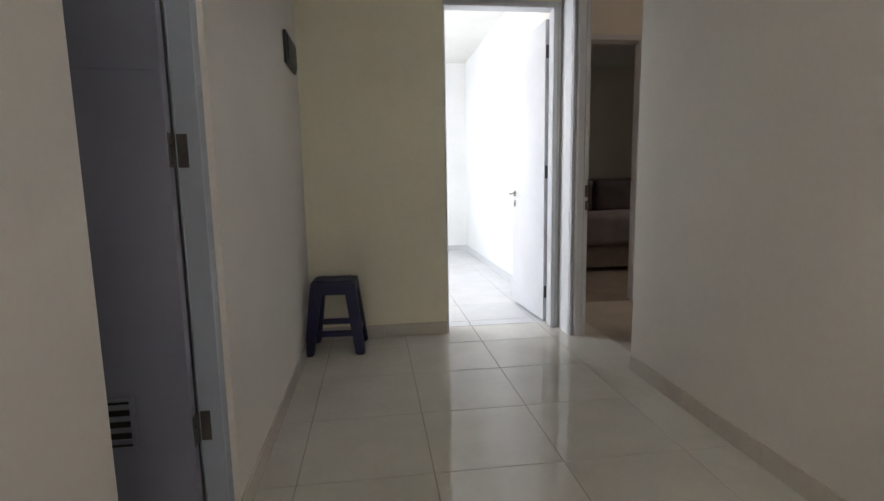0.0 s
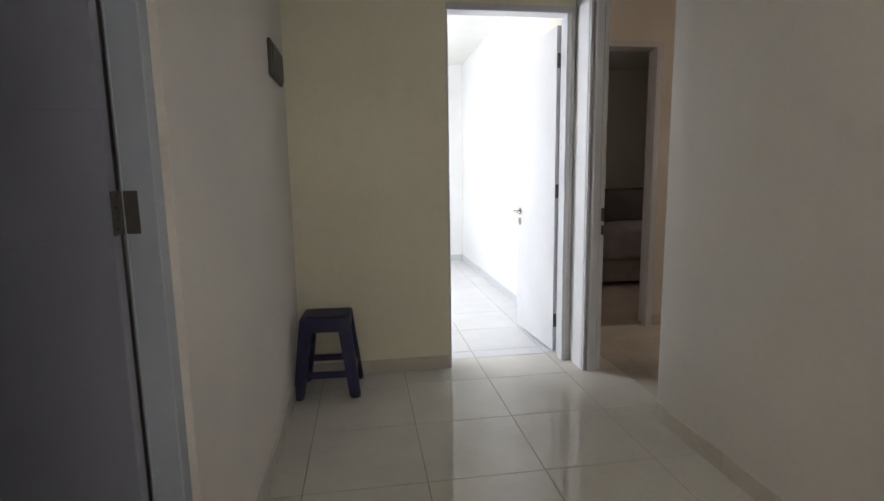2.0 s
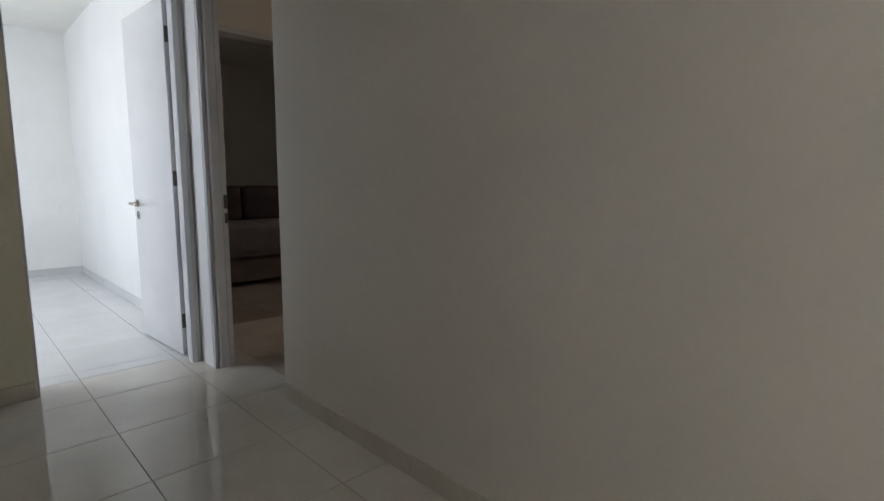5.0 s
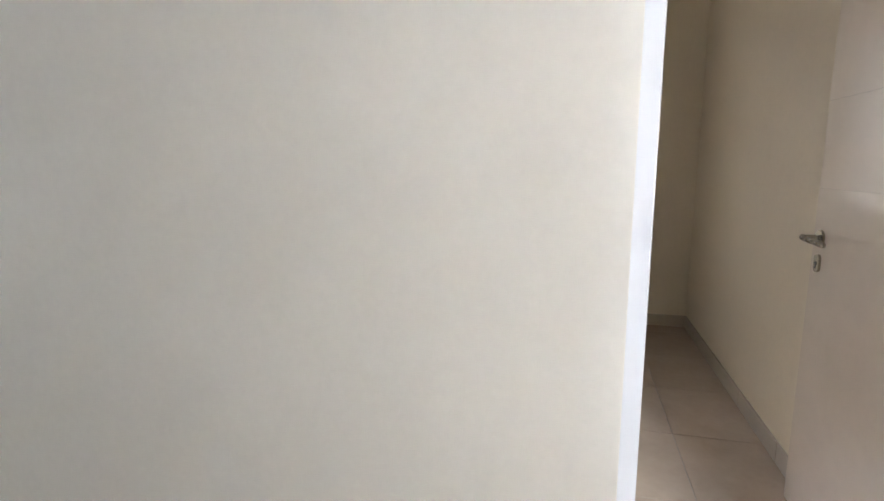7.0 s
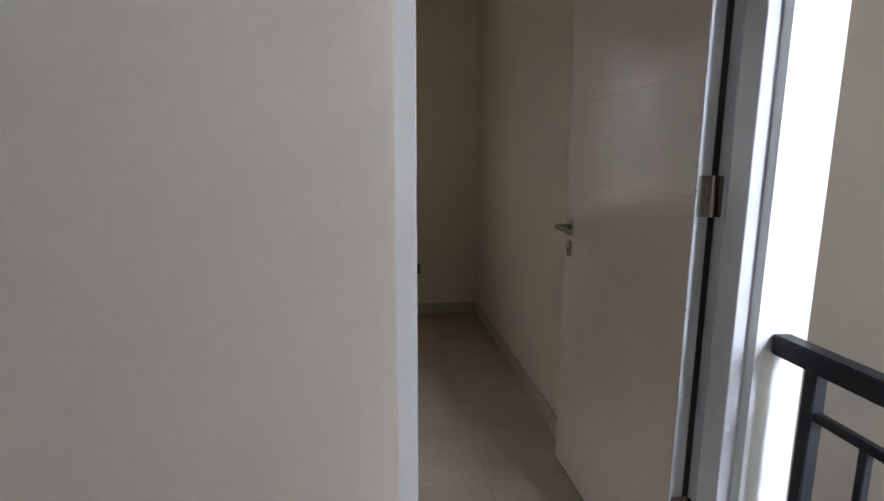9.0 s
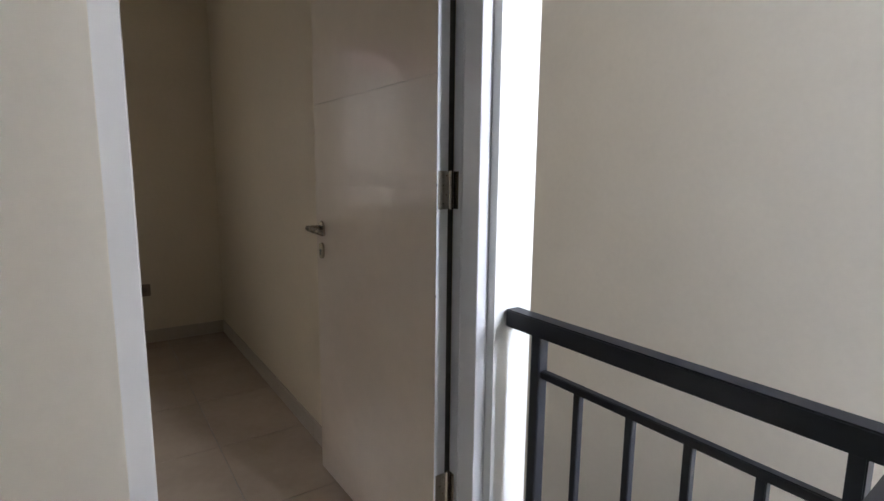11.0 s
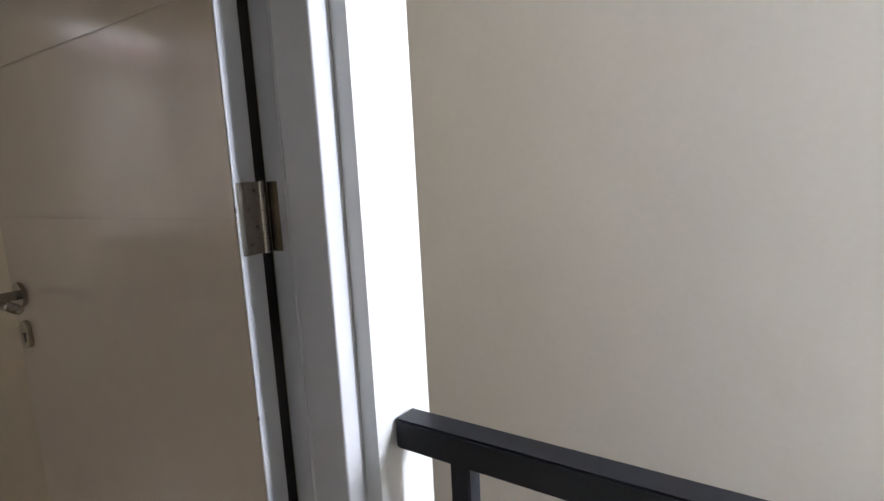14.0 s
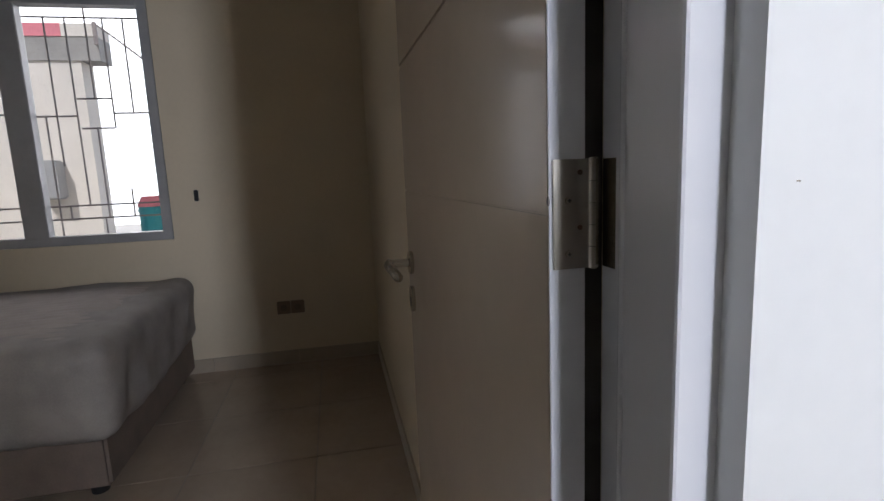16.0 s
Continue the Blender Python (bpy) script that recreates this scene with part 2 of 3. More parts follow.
# ---- walls, ceiling, ground ----
W, WB = 1.745, 1.890          # the wall with the bedroom door, hall face and room face
LX = -0.11                    # left hall wall
FY, FB = 3.79, 3.935          # end wall of the hall
YB = -1.45                    # far wall of the stairwell
TOP = 2.75
DH = 2.20                     # clear height of the doorways
LH = 2.30                     # clear height of the lobby opening
LOW = -2.6

# Its unseen end, past y = -0.42, is added to keep stair light off wall_right.
structure("wall_left", [(LX - 0.14, LX, -0.59, 1.190, -0.05, TOP), (LX - 0.14, LX, 1.190, 1.886, DH, TOP), (LX - 0.14, LX, 1.886, FY, -0.05, TOP)],
          CREAM, "cream painted plaster wall of the hall", "wall")
structure("wall_end", [(-1.2, 0.830, FY, FB, -0.05, TOP), (0.830, 1.640, FY, FB, DH + 0.04, TOP)],
          END_CREAM, "plaster wall at the end of the hall, mixed light in its yellow", "wall")
# White instead of cream: the skylight on the pier is in the colour.
structure("wall_pier", [(1.640, 1.735, 3.60, FB, -0.05, TOP)], WHITE_WALL, "wall pier between two doorways, skylight put into its white", "wall")
structure("wall_right", [(W, WB, 0.425, 2.915, -0.05, TOP)],
          CREAM, "cream painted plaster wall beside the bedroom door", "wall")
structure("wall_lobby", [(2.50, 4.69, 3.60, 3.73, -0.05, TOP), (1.735, 2.50, 3.60, 3.73, LH + 0.04, TOP), (1.735, 1.80, 3.73, 4.40, -0.05, TOP)], CREAM, "cream wall round the lobby doorway", "wall")
structure("wall_door_head", [(W, WB, -0.316, 0.425, DH + 0.04, TOP)], CREAM, "cream wall above the bedroom door", "wall")
structure("wall_nib", [(W, WB, -0.432, -0.316, -0.25, TOP)], WHITE_WALL, "white painted wall end beside the bedroom door", "wall")
structure("wall_bedroom_side", [(WB, 4.69, -0.432, -0.295, -0.25, TOP)], BED_CREAM, "cream painted bedroom side wall", "wall")
structure("wall_window_side", [(4.69, 4.84, -0.44, 0.845, -0.05, TOP), (4.69, 4.84, 2.22, 3.05, -0.05, TOP),
                               (4.69, 4.84, 0.845, 2.22, -0.05, 0.822), (4.69, 4.84, 0.845, 2.22, 2.15, TOP)],
          BED_CREAM, "cream painted bedroom wall round the window", "wall")
structure("wall_bedroom_back", [(WB, 4.69, 2.765, 2.915, -0.05, TOP)], BED_CREAM, "cream painted wall between the bedrooms", "wall")
structure("wall_second_bedroom", [(1.735, 1.94, 4.40, 4.54, -0.05, TOP), (1.94, 2.605, 4.40, 4.54, 2.21, TOP), (2.605, 4.84, 4.40, 4.54, -0.05, TOP)],
          CREAM, "cream painted wall round a second bedroom doorway", "wall")
# Both openings are made up, cut only for the added fill lamps.
structure("wall_lobby_end", [(4.69, 4.84, 3.05, 3.83, -0.05, TOP), (4.69, 4.84, 4.27, 4.40, -0.05, TOP), (4.69, 4.84, 3.83, 4.27, -0.05, 1.2), (4.69, 4.84, 3.83, 4.27, 2.2, TOP), (4.69, 4.84, 4.54, 4.9, -0.05, TOP), (4.69, 4.84, 5.7, 8.1, -0.05, TOP), (4.69, 4.84, 4.9, 5.7, -0.05, 1.1), (4.69, 4.84, 4.9, 5.7, 2.1, TOP)], CREAM, "plain cream end wall", "wall")
structure("wall_second_back", [(1.89, 4.84, 8.10, 8.25, -0.05, TOP)], CREAM, "cream back wall of the second bedroom", "wall")
structure("wall_between_rooms", [(1.735, 1.885, 4.54, 8.1, -0.05, TOP)], WHITE_WALL, "white wall of the bright room", "wall")
structure("wall_bright_back", [(-1.2, 1.735, 7.95, 8.1, -0.05, TOP)], WHITE_WALL, "white back wall of the bright room", "wall")
structure("wall_bright_window", [(-1.35, -1.2, FB, 4.75, -0.05, TOP), (-1.35, -1.2, 6.45, 8.1, -0.05, TOP), (-1.35, -1.2, 4.75, 6.45, -0.05, 0.9), (-1.35, -1.2, 4.75, 6.45, 2.2, TOP)],
          WHITE_WALL, "white wall with the window of the bright room", "wall")
structure("wall_stairs_back", [(-1.6, 4.84, YB - 0.15, YB, LOW, TOP)], CREAM, "tall cream painted stairwell wall", "wall")
structure("wall_stairs_end", [(4.69, 4.84, YB, -0.44, LOW, TOP)], CREAM, "plain cream end wall of the stairwell", "wall")
structure("wall_stairs_window", [(-1.6, -1.45, YB, -1.34, LOW, TOP), (-1.6, -1.45, -1.00, -0.28, LOW, TOP), (-1.6, -1.45, -1.34, -1.00, LOW, 1.05), (-1.6, -1.45, -1.34, -1.00, 2.4, TOP)],
          CREAM, "cream wall with the stairwell window", "wall")
structure("wall_stairs_side", [(-1.45, LX - 0.14, -0.42, -0.28, -0.05, TOP)], CREAM, "plain cream wall beside the landing", "wall")
structure("wall_bathroom", [(-1.75, -1.6, 0.7, 2.75, -0.05, TOP), (-1.6, LX - 0.14, 0.7, 0.85, -0.05, TOP), (-1.6, LX - 0.14, 2.6, 2.75, -0.05, TOP)],
          CREAM, "plain cream bathroom wall", "wall")
structure("wall_under_floor", [(0.93, 4.69, -0.432, -0.295, LOW, -0.25), (0.80, 0.93, YB, -0.44, LOW, -0.15)], CREAM, "cream wall of the lower stairwell", "wall")
structure("ceiling", [(-1.75, 4.84, -1.6, 8.25, TOP, TOP + 0.12)], CEIL, "plain pale painted ceiling", "ceiling")
structure("floor_slab", [(-1.75, 4.84, -0.43, 8.25, -0.14, -0.0018), (-1.6, 0.93, -1.45, -0.43, -0.14, -0.0018)], GROUT, "grout bed under the floor tiles", "floor")
structure("lower_floor", [(0.8, 4.69, YB, -0.44, LOW - 0.1, LOW)], CONCRETE, "plain floor at the foot of the stairwell", "floor")

# ground and daylight outside
g = bmesh.new()
bmesh.ops.create_grid(g, x_segments=8, y_segments=8, size=400)
bmesh.ops.translate(g, verts=g.verts, vec=(0, 0, -2.9))
tagged(new("ground", mesh(g, "ground", CONCRETE)), "grey concrete ground outside the house", "ground", kind="structure")

# ---- door frames ----


def jamb(parent, at, z0, z1, across, wide, depth=0.150, material=FRAME):
    """A moulded post with a rebate for the leaf. at: its outer corner on the hall face; across: the way to the opening."""
    (ax, ay), (ux, uy), (vx, vy) = at, across[0], across[1]
    prof = [(0, 0.012), (0.006, 0.007), (0.020, 0.007), (0.029, 0.0), (wide - 0.004, 0.0), (wide, 0.004), (wide, 0.030), (wide - 0.002, 0.033),
            (wide, 0.036), (wide, 0.066), (wide - 0.003, 0.070), (wide - 0.021, 0.070), (wide - 0.021, depth), (0, depth)]
    if wide < 0.055:
        prof = [(0, 0), (wide - 0.003, 0.0), (wide - 0.0008, 0.0008), (wide, 0.003), (wide, 0.0625), (wide + 0.0022, 0.0632), (wide + 0.0028, 0.0650), (wide + 0.0018, 0.0670),
                (wide - 0.003, 0.071), (wide - 0.013, 0.072), (wide - 0.013, depth), (0, depth)]
    bm = bmesh.new()
    prism(bm, [(ax + ux * u + vx * v, ay + uy * u + vy * v) for u, v in prof], z0, z1)
    return part("jamb", bm, material, parent)


def head(parent, b, material=FRAME):
    return boxpart("head", parent, material, b, 0.003)


EAST, WEST, NORTH, SOUTH = (1, 0), (-1, 0), (0, 1), (0, -1)
# bright room
f1 = tagged(new("door_frame_1"), "bluish white moulded frame of the bright room's doorway", "door frame", kind="structure")
jamb(f1, (0.830, FY + 0.004), -0.001, DH, (EAST, NORTH), 0.013, 0.135)
jamb(f1, (1.640, FY - 0.012), -0.001, DH, (WEST, NORTH), 0.060)
head(f1, (0.830, 1.640, FY - 0.012, FB - 0.050, DH, DH + 0.040))
boxpart("head_bead", f1, FRAME, (0.836, 1.580, FY - 0.019, FY - 0.0125, DH + 0.006, DH + 0.018), 0.003)
# lobby opening
f2 = tagged(new("door_frame_2"), "bluish white moulded frame of the lobby doorway", "door frame", kind="structure")
bm = bmesh.new()
prism(bm, [(1.643 + u, 3.578 + v) for u, v in ((0, 0.021), (0, 0.004), (0.003, 0.0), (0.018, 0.0), (0.019, 0.014), (0.024, 0.014), (0.025, -0.008), (0.029, -0.017), (0.034, -0.019),
                                               (0.076, -0.017), (0.082, -0.013), (0.090, 0.004), (0.115, 0.006), (0.119, 0.010), (0.119, 0.060), (0.098, 0.066), (0.098, 0.146),
                                               (0.0925, 0.146), (0.0925, 0.021))], -0.001, LH)
part("jamb", bm, FRAME, f2)
jamb(f2, (2.555, 3.570), -0.001, LH, (WEST, NORTH), 0.064)
head(f2, (1.643, 2.555, 3.570, 3.722, LH, LH + 0.04))
boxpart("strike_plate", f2, DARK_STEEL, (1.739, 1.757, 3.577, 3.588, 0.945, 1.025), 0.001, "small dark steel strike plate")
boxpart("strike_plate", f2, DARK_STEEL, (1.741, 1.757, 3.577, 3.588, 0.860, 0.920), 0.001, "small dark steel strike plate")
# bedroom
f3 = tagged(new("door_frame_3"), "bluish white moulded frame of the bedroom doorway", "door frame", kind="structure")
jamb(f3, (W + 0.025, 0.425), -0.001, DH, (SOUTH, EAST), 0.040, 0.117)
jamb(f3, (W + 0.025, -0.316), -0.001, DH, (NORTH, EAST), 0.033, 0.117)
head(f3, (W + 0.026, WB - 0.002, -0.316, 0.425, DH, DH + 0.04))
# second bedroom
f4 = tagged(new("door_frame_4"), "pale moulded frame of the second bedroom's doorway", "door frame", kind="structure")
jamb(f4, (2.605, 4.39), -0.001, 2.167, (WEST, NORTH), 0.06)
jamb(f4, (1.94, 4.39), -0.001, 2.167, (EAST, NORTH), 0.06)
head(f4, (1.94, 2.605, 4.39, 4.53, 2.167, 2.208))
# bathroom
f5 = tagged(new("door_frame_5"), "moulded frame of the bathroom doorway, shade in its bluish grey", "door frame", kind="structure")
jamb(f5, (LX - 0.018, 1.886), -0.001, DH - 0.046, (SOUTH, WEST), 0.049, 0.112, SHADED_FRAME)
jamb(f5, (LX - 0.070, 1.190), -0.001, DH - 0.046, (NORTH, WEST), 0.03, 0.069, SHADED_FRAME)
head(f5, (LX - 0.130, LX - 0.05, 1.190, 1.886, DH - 0.045, DH - 0.002), SHADED_FRAME)

# ---- door leaves: built along +x from the hinge, seen face at y = 0, back at y = -0.037 ----


def hinge(parent, z, h=0.092, steel=STEEL, proud=False):
    hg = new("hinge")
    hg.parent = parent
    hg.matrix_basis = pose(0, 0, z)
    bm = bmesh.new()
    box(bm, -0.0025, -0.0002, -0.0355, -0.003, -h / 2, h / 2)
    part("leaf_plate", bm, steel, hg, bevel=0.0005)
    bm = bmesh.new()
    for i in range(5):
        tube(bm, (-0.001, -0.0395, -h / 2 + h * i / 5 + 0.0003), (-0.001, -0.0395, -h / 2 + h * (i + 1) / 5 - 0.0003), 0.0050, 16)
    part("knuckle", bm, steel, hg, smooth=False)
    bm = bmesh.new()
    for k in (-1, 1):
        ball(bm, (-0.001, -0.0395, k * h / 2), 0.0044, 1, 1, 0.5)
    part("pin_cap", bm, steel, hg, smooth=True)
    bm = bmesh.new()
    box(bm, -0.004, 0.036, -0.0468, -0.0448, -h / 2, h / 2, Matrix.Rotation(math.pi, 4, "Z") @ Matrix.Translation((0, 0.0916, 0))) if proud else box(bm, -0.026, -0.001, -0.0506, -0.0486, -h / 2, h / 2)
    part("frame_plate", bm, steel, hg, bevel=0.0005)
    for yy, zz in ((-0.017, 0.13), (-0.017, -0.36)):
        bm = bmesh.new()
        tube(bm, (-0.0033, yy, zz * h), (-0.0022, yy, zz * h), 0.0032, 16)
        part("screw", bm, STEEL, hg)
    for yy, zz in ((-0.017, 0.13), (-0.017, -0.36)):
        bm = bmesh.new()
        box(bm, -0.0037, -0.0031, yy - 0.0017, yy + 0.0017, zz * h - 0.0005, zz * h + 0.0005)
        box(bm, -0.0037, -0.0031, yy - 0.0005, yy + 0.0005, zz * h - 0.0017, zz * h + 0.0017)
        part("screw_slot", bm, BLACK, hg)
    for yy, zz in ((-0.027, 0.38), (-0.027, -0.12)):
        bm = bmesh.new()
        tube(bm, (-0.0029, yy, zz * h), (-0.0022, yy, zz * h), 0.0022, 12)
        part("screw_hole", bm, RUST, hg, "rusty empty screw hole")
    return hg


def lever(parent, x, z, side=1, y=0.0):
    bm = bmesh.new()
    tube(bm, (x, y, z), (x, y + side * 0.008, z), 0.026, 24)
    part("rose", bm, HANDLE, parent, "round steel rose", 0.0015)
    bm = bmesh.new()
    tube(bm, (x, y + side * 0.006, z), (x, y + side * 0.052, z), 0.0095, 16)
    part("neck", bm, HANDLE, parent, smooth=False)
    bm = bmesh.new()
    last = (x + 0.006, y + side * 0.050, z)
    for dx, dy, dz in ((-0.02, 0.056, 0), (-0.075, 0.054, -0.002), (-0.125, 0.050, -0.006)):
        now = (x + dx, y + side * dy, z + dz)
        tube(bm, last, now, 0.0095, 14)
        ball(bm, now, 0.0095)
        last = now
    ball(bm, (x + 0.006, y + side * 0.050, z), 0.0098)
    part("handle", bm, HANDLE, parent, "bent tubular steel lever", smooth=True)
    bm = bmesh.new()
    for k in (-1, 1):
        tube(bm, (x, y, z - 0.082 + 0.012 * k), (x, y + side * 0.008, z - 0.082 + 0.012 * k), 0.017, 20)
    box(bm, x - 0.017, x + 0.017, y, y + side * 0.0079, z - 0.094, z - 0.070)
    part("key_rose", bm, HANDLE, parent, "oval steel key plate")
    bm = bmesh.new()
    tube(bm, (x, y + side * 0.0082, z - 0.082), (x, y + side * 0.0092, z - 0.082), 0.0045, 12)
    box(bm, x - 0.002, x + 0.002, y + side * 0.0082, y + side * 0.0092, z - 0.098, z - 0.082)
    part("keyhole", bm, BLACK, parent)


def door_leaf(name, m, width, height, label, steel=STEEL, grooves=(), hinges=(0.31, 1.100, 1.96), handle_z=0.945, material=LEAF, proud=False, backset=0.074):
    d = thing(name, m, label, "door")
    # stacked boards with grooves between them
    cuts = [0.006] + list(grooves) + [height]
    for a, b in zip(cuts[:-1], cuts[1:]):
        bm = bmesh.new()
        lo, hi = (a + (0.0028 if a > 1.3 else 0.0015 if a > 0.01 else 0)), (b - (0.0028 if 1.3 < b < height else 0.0015 if b < height else 0))
        box(bm, 0.0012, width, -0.033, 0, lo, hi)
        part("panel", bm, material, d, bevel=0.0018)
    if grooves:
        bm = bmesh.new()
        for z in grooves:
            box(bm, 0.004, width - 0.004, -0.0305, -0.0025, z - 0.005, z + 0.005)
        part("groove", bm, material, d)
    for z in hinges:
        hinge(d, z, steel=steel, proud=proud)
    # Edge strip: stair light is put into its white, shade into the bathroom's.
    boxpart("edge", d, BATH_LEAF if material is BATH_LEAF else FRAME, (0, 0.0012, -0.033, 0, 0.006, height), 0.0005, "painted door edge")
    # Added near-black strip: it paints the shade of the open hinge gap.
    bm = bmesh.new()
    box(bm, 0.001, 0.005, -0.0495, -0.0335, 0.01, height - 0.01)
    part("gap_shade", bm, GAP, d, "added dark strip for the shade in the hinge gap")
    if handle_z:
        lever(d, width - backset, handle_z, 1)
        lever(d, width - backset, handle_z, -1, -0.033)
    return d


# bedroom door, open against the side wall
door_c = door_leaf("bedroom_door", pose(1.887, -0.247, 0.004, 0, 0, 1.1), 0.76, 2.17,
                   "grooved bedroom door standing open, warm room light in its white paint", material=LEAF_WARM_LIT, grooves=(1.103, 1.368), backset=0.052)
for zz in (1.112, 0.838):
    bm = bmesh.new()
    ball(bm, (0.001, 0.0, zz), 0.0026, 0.6, 0.6, 1.6)
    part("paint_chip", bm, IRON, door_c, "chipped brown spot")
# bright room's door
door_a = door_leaf("bright_room_door", pose(1.580, 3.940, 0.004, 0, 0, 93.5), 0.705, 2.17,
                   "white painted door standing open into a bright room", steel=DARK_STEEL, grooves=(), hinges=(0.225, 1.115, 1.955))
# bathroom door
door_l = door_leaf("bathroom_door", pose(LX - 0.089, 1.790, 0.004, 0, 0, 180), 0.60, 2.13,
                   "bathroom door with a vent, shade in its grey colour, standing open", steel=DARK_STEEL, grooves=(1.103, 1.368), hinges=(0.36, 1.165, 1.90), material=BATH_LEAF, proud=True)
vx0, vx1 = 0.160, 0.46
boxpart("vent_backing", door_l, LOUVRE, (vx0, vx1, 0.0005, 0.0035, 0.335, 0.475), 0)
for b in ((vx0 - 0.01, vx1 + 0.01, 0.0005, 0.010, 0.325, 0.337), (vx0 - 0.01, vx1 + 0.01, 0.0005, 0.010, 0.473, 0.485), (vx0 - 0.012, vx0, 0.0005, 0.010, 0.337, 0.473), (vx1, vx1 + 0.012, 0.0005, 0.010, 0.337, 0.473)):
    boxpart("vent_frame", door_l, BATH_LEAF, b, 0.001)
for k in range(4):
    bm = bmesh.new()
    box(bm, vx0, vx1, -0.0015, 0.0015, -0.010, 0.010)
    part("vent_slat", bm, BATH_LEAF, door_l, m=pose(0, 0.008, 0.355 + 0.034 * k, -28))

# ---- stair railing ----
rail = thing("stair_railing", pose(0, 0, 0), "dark grey painted metal railing above the stairs", "railing")
RY = -0.370
boxpart("handrail", rail, RAIL, (0.972, W - 0.001, RY - 0.020, RY + 0.020, 0.787, 0.829), 0.003)
bm = bmesh.new()
prism(bm, [(0.972, RY + 0.0205), (1.017, RY + 0.0205), (1.005, -0.10), (0.960, -0.10)], 0.787, 0.829)
part("return_handrail", bm, RAIL, rail, bevel=0.003)
boxpart("middle_rail", rail, RAIL, (1.00, 1.655, RY - 0.009, RY + 0.009, 0.691, 0.709), 0.002)
boxpart("bottom_rail", rail, RAIL, (1.00, 1.655, RY - 0.009, RY + 0.009, 0.08, 0.10), 0.002)
for x in (1.649, 1.063):
    half = 0.014 if x > 1.5 else 0.011
    boxpart("post", rail, RAIL, (x - half, x + half, RY - 0.014, RY + 0.014, -0.0005, 0.7875), 0.002)
boxpart("post", rail, RAIL, (0.970, 0.998, -0.132, -0.104, -0.0005, 0.7875), 0.002)
for x in (1.532, 1.406, 1.290, 1.174):
    boxpart("baluster", rail, RAIL, (x - 0.008, x + 0.008, RY - 0.008, RY + 0.008, 0.098, 0.693), 0.0015)
# nail hole beside the door
nail = thing("nail", pose(W, -0.342, 1.13), "small rusty nail head in the white wall", "nail")
bm = bmesh.new()
tube(bm, (-0.002, 0, 0), (0.004, 0, 0), 0.0005, 10)
part("head", bm, STEEL, nail)

# ---- stool ----


def stool(m):
    s = thing("stool", m, "dark navy blue plastic stool in the corner of the hall", "stool")
    bm = bmesh.new()
    rounded(bm, -0.135, 0.135, -0.125, 0.125, 0.385, 0.462, 0.040, 14)
    for v in bm.verts:
        if v.co.z > 0.455:
            v.co.z -= 0.006 * max(0.0, 1 - (v.co.x ** 2 + v.co.y ** 2) / 0.013)
    part("seat", bm, NAVY, s, smooth=True)
    bm = bmesh.new()
    for sx in (-1, 1):
        box(bm, sx * 0.132 - 0.004, sx * 0.132 + 0.004, -0.118, 0.118, 0.380, 0.455)
        box(bm, -0.125, 0.125, sx * 0.123 - 0.004, sx * 0.123 + 0.004, 0.380, 0.455)
    part("apron", bm, NAVY, s, bevel=0.002)
    for sx in (-1, 1):
        for sy in (-1, 1):
            bm = bmesh.new()
            vs = box(bm, 0, 1, 0, 1, 0, 1)
            for v in vs:
                low = v.co.z < 0.5
                off, wd, back = (0.187, 0.058, 0.022) if low else (0.136, 0.072, 0.010)
                px = off - wd * (1 - v.co.x)
                py = off - back - wd * (1 - v.co.y)
                v.co = (sx * px, sy * py, 0.0 if low else 0.455)
            bmesh.ops.recalc_face_normals(bm, faces=bm.faces)
            part("leg", bm, NAVY, s, bevel=0.008)
    for k in range(4):
        bm = bmesh.new()
        reach = 0.140 if k % 2 == 0 else 0.156
        box(bm, -0.125, 0.125, reach, reach + 0.008, 0.12, 0.16)
        part("brace", bm, NAVY, s, bevel=0.002, m=pose(0, 0, 0, 0, 0, 90 * k))
    return s


stool(pose(0.078, 3.602, 0, 0, 0, -3))

# ---- meter panel on the left wall ----
pn = thing("fuse_box", pose(LX, 3.44, 1.806), "dark plastic fuse box cover on the cream wall", "fuse box")
boxpart("body", pn, PANEL, (0.0, 0.018, -0.168, 0.168, -0.086, 0.086), 0.004)
boxpart("cover", pn, PANEL, (0.018, 0.026, -0.153, 0.153, -0.068, 0.068), 0.003, "smoked hinged cover")

# ---- bedroom: window, bed, sockets ----
WX = 4.69
win = tagged(new("window_1"), "two-sash grey framed window with a view outside", "window", kind="structure")
F0, F1, Z0, Z1 = 0.847, 2.218, 0.824, 2.148
for b in ((WX - 0.01, WX + 0.07, F0, F0 + 0.05, Z0, Z1), (WX - 0.01, WX + 0.07, F1 - 0.05, F1, Z0, Z1), (WX - 0.01, WX + 0.07, F0 + 0.05, F1 - 0.05, Z0, Z0 + 0.05), (WX - 0.01, WX + 0.07, F0 + 0.05, F1 - 0.05, Z1 - 0.05, Z1)):
    boxpart("window_frame", win, ALU, b, 0.004)
boxpart("mullion", win, ALU, (WX - 0.008, WX + 0.06, 1.475, 1.595, Z0 + 0.05, Z1 - 0.05), 0.004)
for a, b in ((F0 + 0.05, 1.475), (1.595, F1 - 0.05)):
    p = boxpart("pane", win, glass, (WX + 0.03, WX + 0.034, a, b, Z0 + 0.05, Z1 - 0.05), 0)
    p.visible_shadow = False


